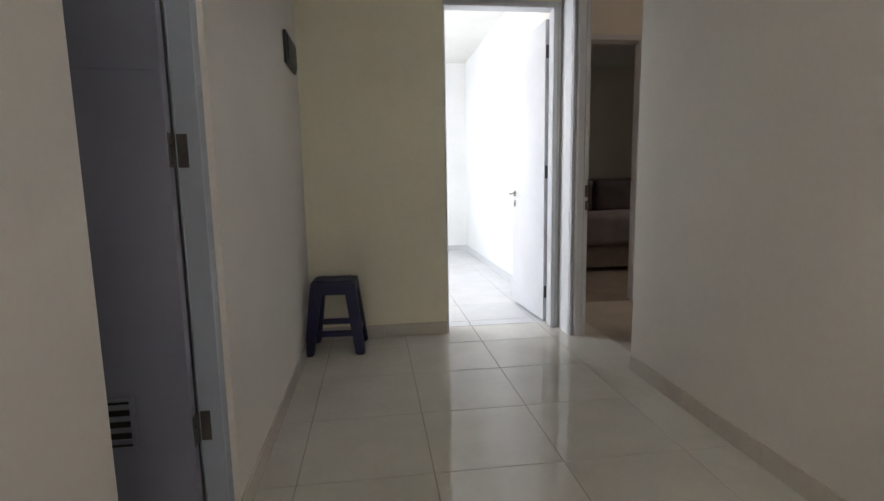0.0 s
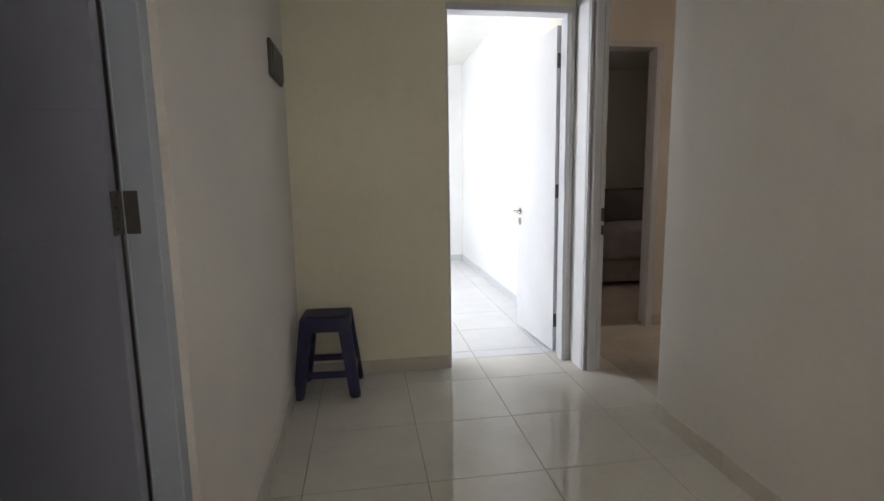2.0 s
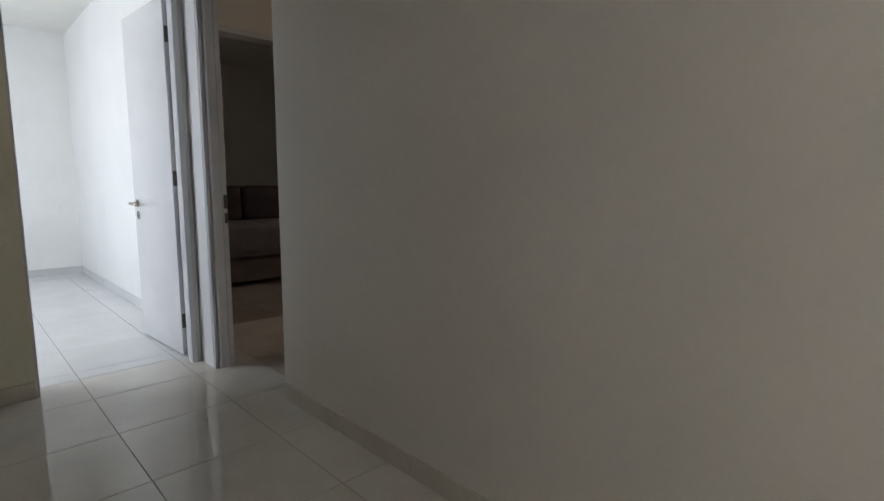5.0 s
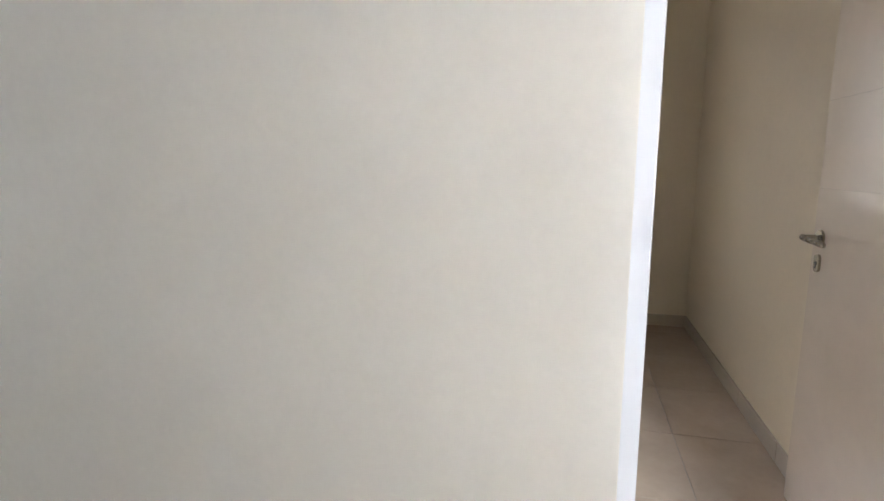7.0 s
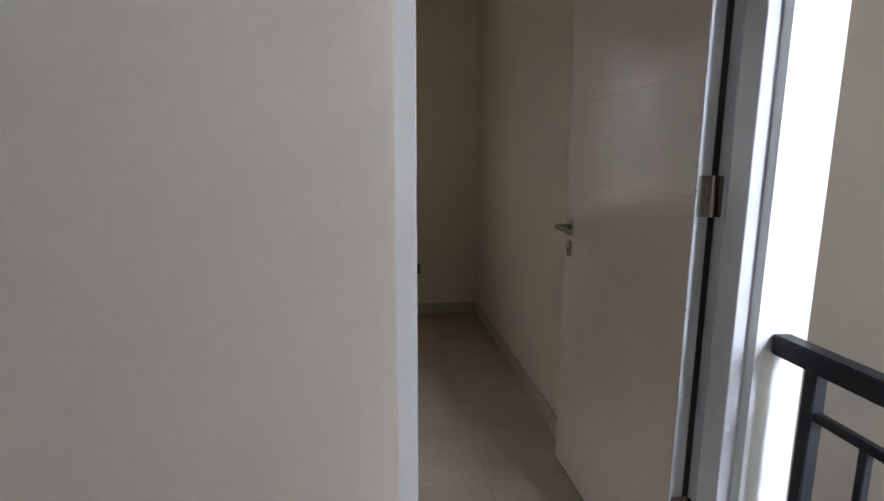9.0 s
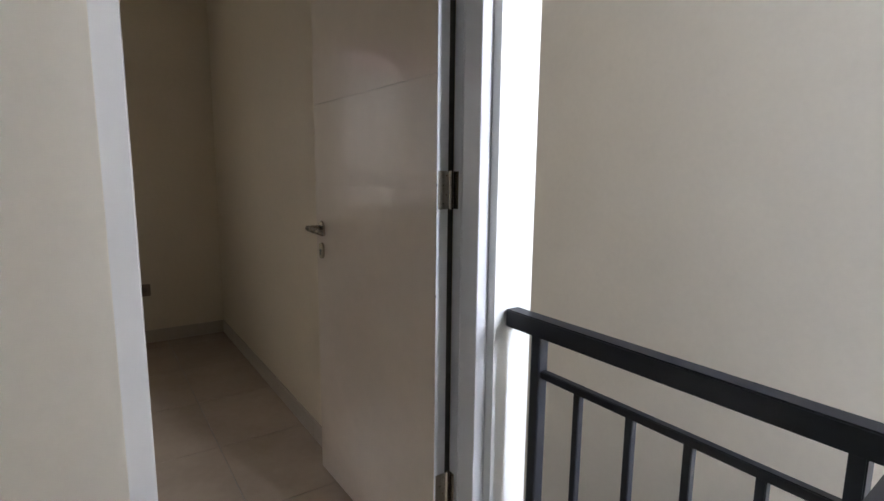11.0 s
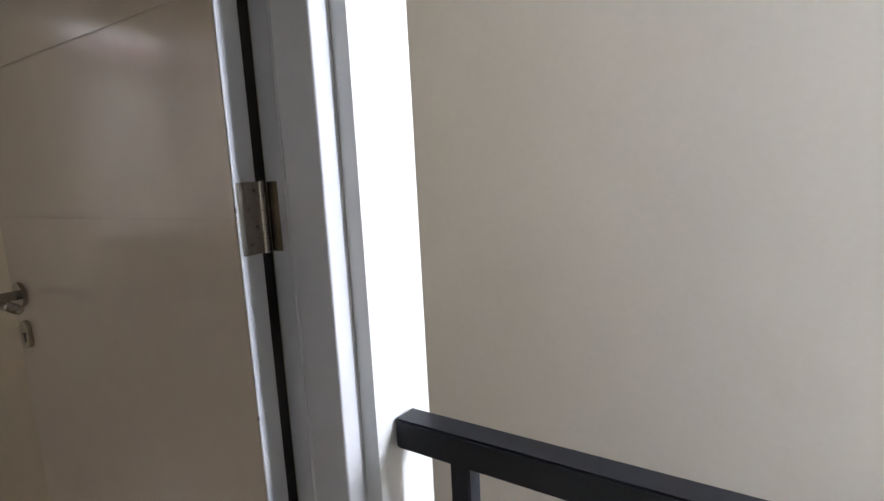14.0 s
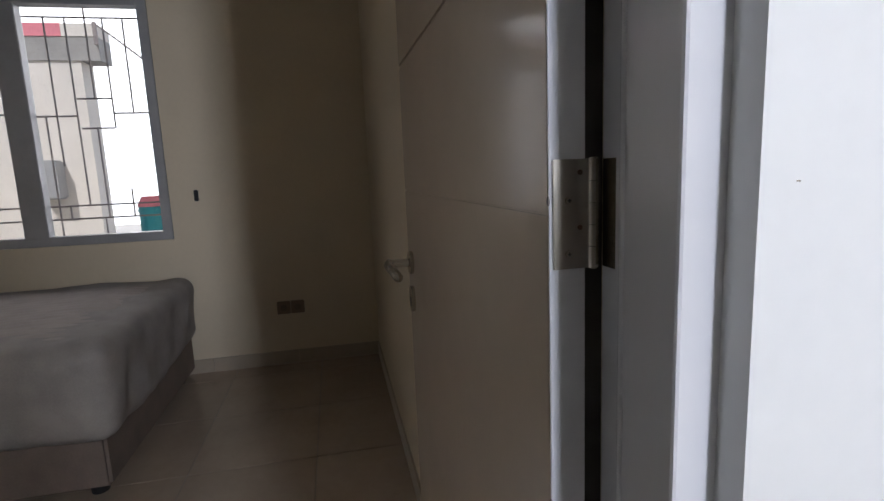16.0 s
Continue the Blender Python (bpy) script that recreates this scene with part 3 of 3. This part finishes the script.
def grille(m, label):
    gr = thing("window_grille", m, label, "window grille", "grilles outside the window")
    # bars in the opening: u along y, v up
    w, h = 0.62, 1.25
    bars = [(0, 0.95, 1, 0.95), (0.37, 0.605, 0.65, 0.605), (0.67, 0.53, 1, 0.53), (0.0, 0.54, 0.365, 0.54), (0.37, 0.475, 0.64, 0.475), (0, 0.13, 1, 0.13), (0, 0.07, 1, 0.07)]
    bars = [(a * w, b * h, c * w, d * h) for a, b, c, d in bars]
    ups = [(0.83, 0.31, 0.95), (0.665, 0.13, 0.95), (0.505, 0.605, 1.02), (0.365, 0.475, 0.95), (0.515, 0.07, 0.475), (0.2, 0.54, 0.95), (0.06, -0.03, 1.02),
           (0.30, 0.07, 0.20), (0.83, 0.07, 0.13), (0.55, -0.03, 0.07), (0.92, -0.03, 0.53)]
    ups = [(a * w, b * h, c * h) for a, b, c in ups]
    for a, b, c, d in bars:
        bm = bmesh.new()
        tube(bm, (0, a, b), (0, c, d), 0.005, 8)
        part("bar", bm, IRON, gr)
    for u, v0, v1 in ups:
        bm = bmesh.new()
        tube(bm, (0, u, v0), (0, u, v1), 0.005, 8)
        part("bar", bm, IRON, gr)
    return gr


ga = grille(pose(WX + 0.11, 0.885, 0.875), "thin rusty iron bars outside the bedroom window")
copy_thing(ga, pose(WX + 0.11, 1.585, 0.875))

# neighbour seen through the window, and a glowing sheet added for the bright distance behind it
nb = thing("neighbour_house", pose(8.0, 3.0, -2.9), "pale rendered neighbouring house seen through a window", "house")
boxpart("wall", nb, RENDER, (0, 0.3, -0.485, 6.0, 0, 5.40), 0.0)
boxpart("parapet", nb, PINK, (-0.03, 0.30, -0.34, 6.0, 5.652, 5.785), 0.0, "red painted parapet band")
boxpart("parapet", nb, RENDER, (-0.03, 0.30, -0.69, -0.342, 5.652, 5.785), 0.0, "white parapet band")
boxpart("ledge", nb, CONCRETE, (-0.02, 0.30, -0.69, 6.0, 5.402, 5.650), 0.0, "grey concrete eave band")
boxpart("air_conditioner", nb, ALU, (-0.22, -0.002, -0.18, 0.05, 3.92, 4.34), 0.02, "grey outdoor unit")
cv = bpy.data.curves.new("cable", "CURVE")
cv.dimensions, cv.bevel_depth, cv.bevel_resolution = "3D", 0.011, 2
sp = cv.splines.new("NURBS")
sp.points.add(4)
for pt, co in zip(sp.points, ((7.965, 2.33, 2.89), (7.93, 2.20, 2.79), (7.85, 1.95, 2.58), (7.4, 1.2, 1.95), (6.2, -0.8, 0.05))):
    pt.co = (*co, 1)
sp.use_endpoint_u, sp.order_u = True, 3
cv.materials.append(IRON)
tagged(new("overhead_cable", cv), "grey cable slung from the neighbouring parapet", "cable")
boxpart("bracket", nb, IRON, (-0.06, -0.031, -0.70, -0.66, 5.56, 5.80), 0.004, "small iron cable bracket")
# Glowing sheet in place of a sunlit white facade; it also brightens the bedroom.
glow = bpy.data.materials.new("bright_glow")
glow.use_nodes = True
hn = glow.node_tree.nodes
em = hn.new("ShaderNodeEmission")
em.inputs[0].default_value, em.inputs[1].default_value = (1.0, 0.97, 0.93, 1), 5.0
glow.node_tree.links.new(em.outputs[0], hn["Material Output"].inputs[0])
bm = bmesh.new()
box(bm, 60, 60.2, -60, 90, -2.9, 60)
tagged(new("backdrop", mesh(bm, "backdrop", glow)), "added glowing sheet for the bright distance beyond the houses", "backdrop", kind="structure")
structure("boundary_wall", [(6.0, 6.4, -1.0, 5.0, -2.9, 0.06)], CONCRETE, "low concrete wall between the houses", "wall")
bk = thing("plastic_drum", pose(6.2, 1.40, 0.06), "teal plastic drum outside the window", "drum")
bm = bmesh.new()
tube(bm, (0, 0, 0), (0, 0, 0.90), 0.105, 24, 0.12)
tube(bm, (0, 0, 0.86), (0, 0, 0.885), 0.125, 24)
part("body", bm, TEAL, bk)
bm = bmesh.new()
tube(bm, (0, 0, 0.902), (0, 0, 0.985), 0.128, 24, 0.09)
part("lid", bm, PINK, bk, "pink lid")

bed = thing("bed", pose(0, 0, 0), "single bed with a brown divan base and pale quilted mattress", "bed")
BX0, BX1, BY0, BY1 = 3.40, 4.655, 0.752, 2.70
boxpart("divan_base", bed, DIVAN, (BX0 + 0.05, BX1 - 0.01, BY0 + 0.05, BY1, 0.045, 0.25), 0.012)
bm = bmesh.new()
rounded(bm, BX0, BX1, BY0, BY1, 0.235, 0.60, 0.075, 40, 0.020, 6.0)
for v in bm.verts:
    if v.co.z < 0.33:
        v.co.z += 0.016 * math.sin(2.6 * v.co.x + 1.0) + 0.014 * noise.noise(v.co * 9.0)
    elif v.co.z < 0.54:
        fold = 0.003 * math.sin(31 * (v.co.x + v.co.y) + 5 * noise.noise(v.co * 4.0))
        v.co.x, v.co.y = v.co.x - fold, v.co.y - fold
mattress = part("mattress", bm, SHEET, bed, "pale loosely covered mattress", smooth=True)
bm = bmesh.new()
bmesh.ops.create_grid(bm, x_segments=120, y_segments=40, size=0.5)
for v in bm.verts:
    ridge = abs(math.sin((v.co.x * 1.75 + v.co.y * 0.5) * 30))
    v.co = (BX0 + 0.62 + v.co.x * 0.98, BY0 + 0.98 + v.co.y * 1.62, 0.590 + 0.018 * min(1, 12 * (0.5 - max(abs(v.co.x), abs(v.co.y)))) + 0.010 * ridge ** 0.6)
part("quilted_panel", bm, QUILT, mattress, "beige quilted top panel", smooth=True)
for x in (BX0 + 0.12, BX1 - 0.1):
    for y in (BY0 + 0.12, BY1 - 0.1):
        bm = bmesh.new()
        tube(bm, (x, y, 0), (x, y, 0.05), 0.03, 16, 0.035)
        part("foot", bm, BLACK, bed)


def socket(m, n, label):
    s = thing("wall_socket", m, label, "socket")
    for k in range(n):
        y = (k - (n - 1) / 2) * 0.082
        boxpart("plate", s, SOCKET, (-0.010, -0.0005, y - 0.040, y + 0.040, -0.040, 0.040), 0.003)
        bm = bmesh.new()
        tube(bm, (-0.0106, y, 0), (-0.0098, y, 0), 0.02, 20)
        part("recess", bm, DIVAN, s)
    return s


socket(pose(WX, 0.232, 0.360), 2, "double brownish plastic socket low on the wall")
sw = thing("wall_hook", pose(WX, 0.70, 1.07), "small dark hook on the bedroom wall", "hook")
bm = bmesh.new()
box(bm, -0.012, -0.0005, -0.012, 0.012, -0.035, 0.03)
part("plate", bm, BLACK, sw, bevel=0.004)

# ---- second bedroom: bed with leather headboard ----
b2 = thing("daybed", pose(0, 0, 0), "taupe daybed with a dark leather backrest in a dim room", "bed")
boxpart("base", b2, DIVAN, (2.33, 4.35, 5.80, 6.27, 0.05, 0.30), 0.02)
bm = bmesh.new()
rounded(bm, 2.30, 4.38, 5.74, 6.28, 0.302, 0.68, 0.07, 14, 0.01)
part("mattress", bm, TAUPE, b2, "taupe mattress", smooth=True)
for x in (2.32, 3.0, 3.68):
    bm = bmesh.new()
    rounded(bm, x, x + 0.66, 6.20, 6.40, 0.66, 1.055, 0.06, 12, 0.012, 7)
    part("back_cushion", bm, LEATHER, b2, "glossy dark brown leather cushion", smooth=True)
boxpart("backrest", b2, LEATHER, (2.3, 4.38, 6.36, 6.48, 0.0, 1.05), 0.03)

# ---- skirting and floor tiles, one piece each ----
SK = 0.085


def skirting(name, runs, material=SKIRT):
    holder = tagged(new(name), "low cream tile skirting along the wall foot", "skirting", kind="structure")
    cache = {}
    for x0, y0, x1, y1, nx, ny in runs:
        ln = math.hypot(x1 - x0, y1 - y0)
        ux, uy = (x1 - x0) / ln, (y1 - y0) / ln
        a = 0.0
        while a < ln - 1e-4:
            b = min(ln, a + 0.5)
            key = round(b - a - 0.002, 4)
            if key not in cache:
                bm = bmesh.new()
                box(bm, 0.001, b - a - 0.001, 0, 0.009, -0.001, SK)
                cache[key] = mesh(bm, "skirting_tile", material, 0.0015, segs=1)
            ob = new("skirting_tile", cache[key])
            ob.parent = holder
            rot = Matrix(((ux, nx, 0, 0), (uy, ny, 0, 0), (0, 0, 1, 0), (0, 0, 0, 1)))
            ob.matrix_basis = Matrix.Translation((x0 + ux * a, y0 + uy * a, 0)) @ rot
            a = b


skirting("baseboard_hall", [(W, 0.427, W, 2.915, -1, 0), (LX, 1.888, LX, FY, 1, 0), (LX, FY, 0.828, FY, 0, -1), (LX, -0.42, LX, 1.190, 1, 0)])
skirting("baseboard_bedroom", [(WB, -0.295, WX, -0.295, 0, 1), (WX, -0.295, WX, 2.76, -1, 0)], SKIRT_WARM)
skirting("baseboard_bright_room", [(1.735, FB, 1.735, 7.95, -1, 0), (-1.2, 7.95, 1.735, 7.95, 0, -1)], SKIRT_BRIGHT_LIT)
skirting("baseboard_lobby", [(2.607, 4.40, 4.69, 4.40, 0, -1), (1.80, 3.73, 1.80, 4.40, 1, 0)])


def tiles(name, x0, x1, y0, y1, label, material=TILE):
    holder = tagged(new(name), label, "floor", kind="structure")
    cache = {}
    i0, j0 = math.floor((x0 - 0.03) / 0.5), math.floor((y0 - 0.07) / 0.5)
    i = i0
    while 0.03 + i * 0.5 < x1:
        j = j0
        while 0.07 + j * 0.5 < y1:
            a, b = max(x0, 0.03 + i * 0.5), min(x1, 0.53 + i * 0.5)
            c, d = max(y0, 0.07 + j * 0.5), min(y1, 0.57 + j * 0.5)
            if b - a > 0.01 and d - c > 0.01:
                key = (round(b - a, 4), round(d - c, 4))
                if key not in cache:
                    bm = bmesh.new()
                    box(bm, 0.0016, key[0] - 0.0016, 0.0016, key[1] - 0.0016, -0.006, 0)
                    cache[key] = mesh(bm, "floor_tile", material, 0.0008, segs=1)
                ob = new("floor_tile", cache[key])
                ob.parent = holder
                ob.matrix_basis = pose(a, c, 0)
            j += 1
        i += 1


tiles("floor_hall", LX - 0.02, W + 0.14, -0.43, FB, "polished cream floor tiles of the hall")
tiles("floor_landing", -1.45, 0.93, YB, -0.431, "polished cream floor tiles of the landing")
tiles("floor_bedroom", W + 0.141, WX + 0.01, -0.31, 2.77, "dull floor tiles of the bedroom, warm dim light in their colour", TILE_DIM_LIT)
tiles("floor_bright_room", -1.21, 1.74, FB + 0.001, 7.96, "polished floor tiles of the bright room, strong light in their white", TILE_BRIGHT_LIT)
tiles("floor_lobby", W + 0.141, WX + 0.01, 2.771, 4.45, "floor tiles of the lobby, some warm dimness in their colour", TILE_LOBBY)
tiles("floor_second_bedroom", W + 0.141, WX + 0.01, 4.451, 8.11, "dull floor tiles of the second bedroom, warm dim light in their colour", TILE_DIM_LIT)
tiles("floor_bathroom", -1.61, LX - 0.021, 0.84, 2.61, "pale floor tiles of the bathroom")
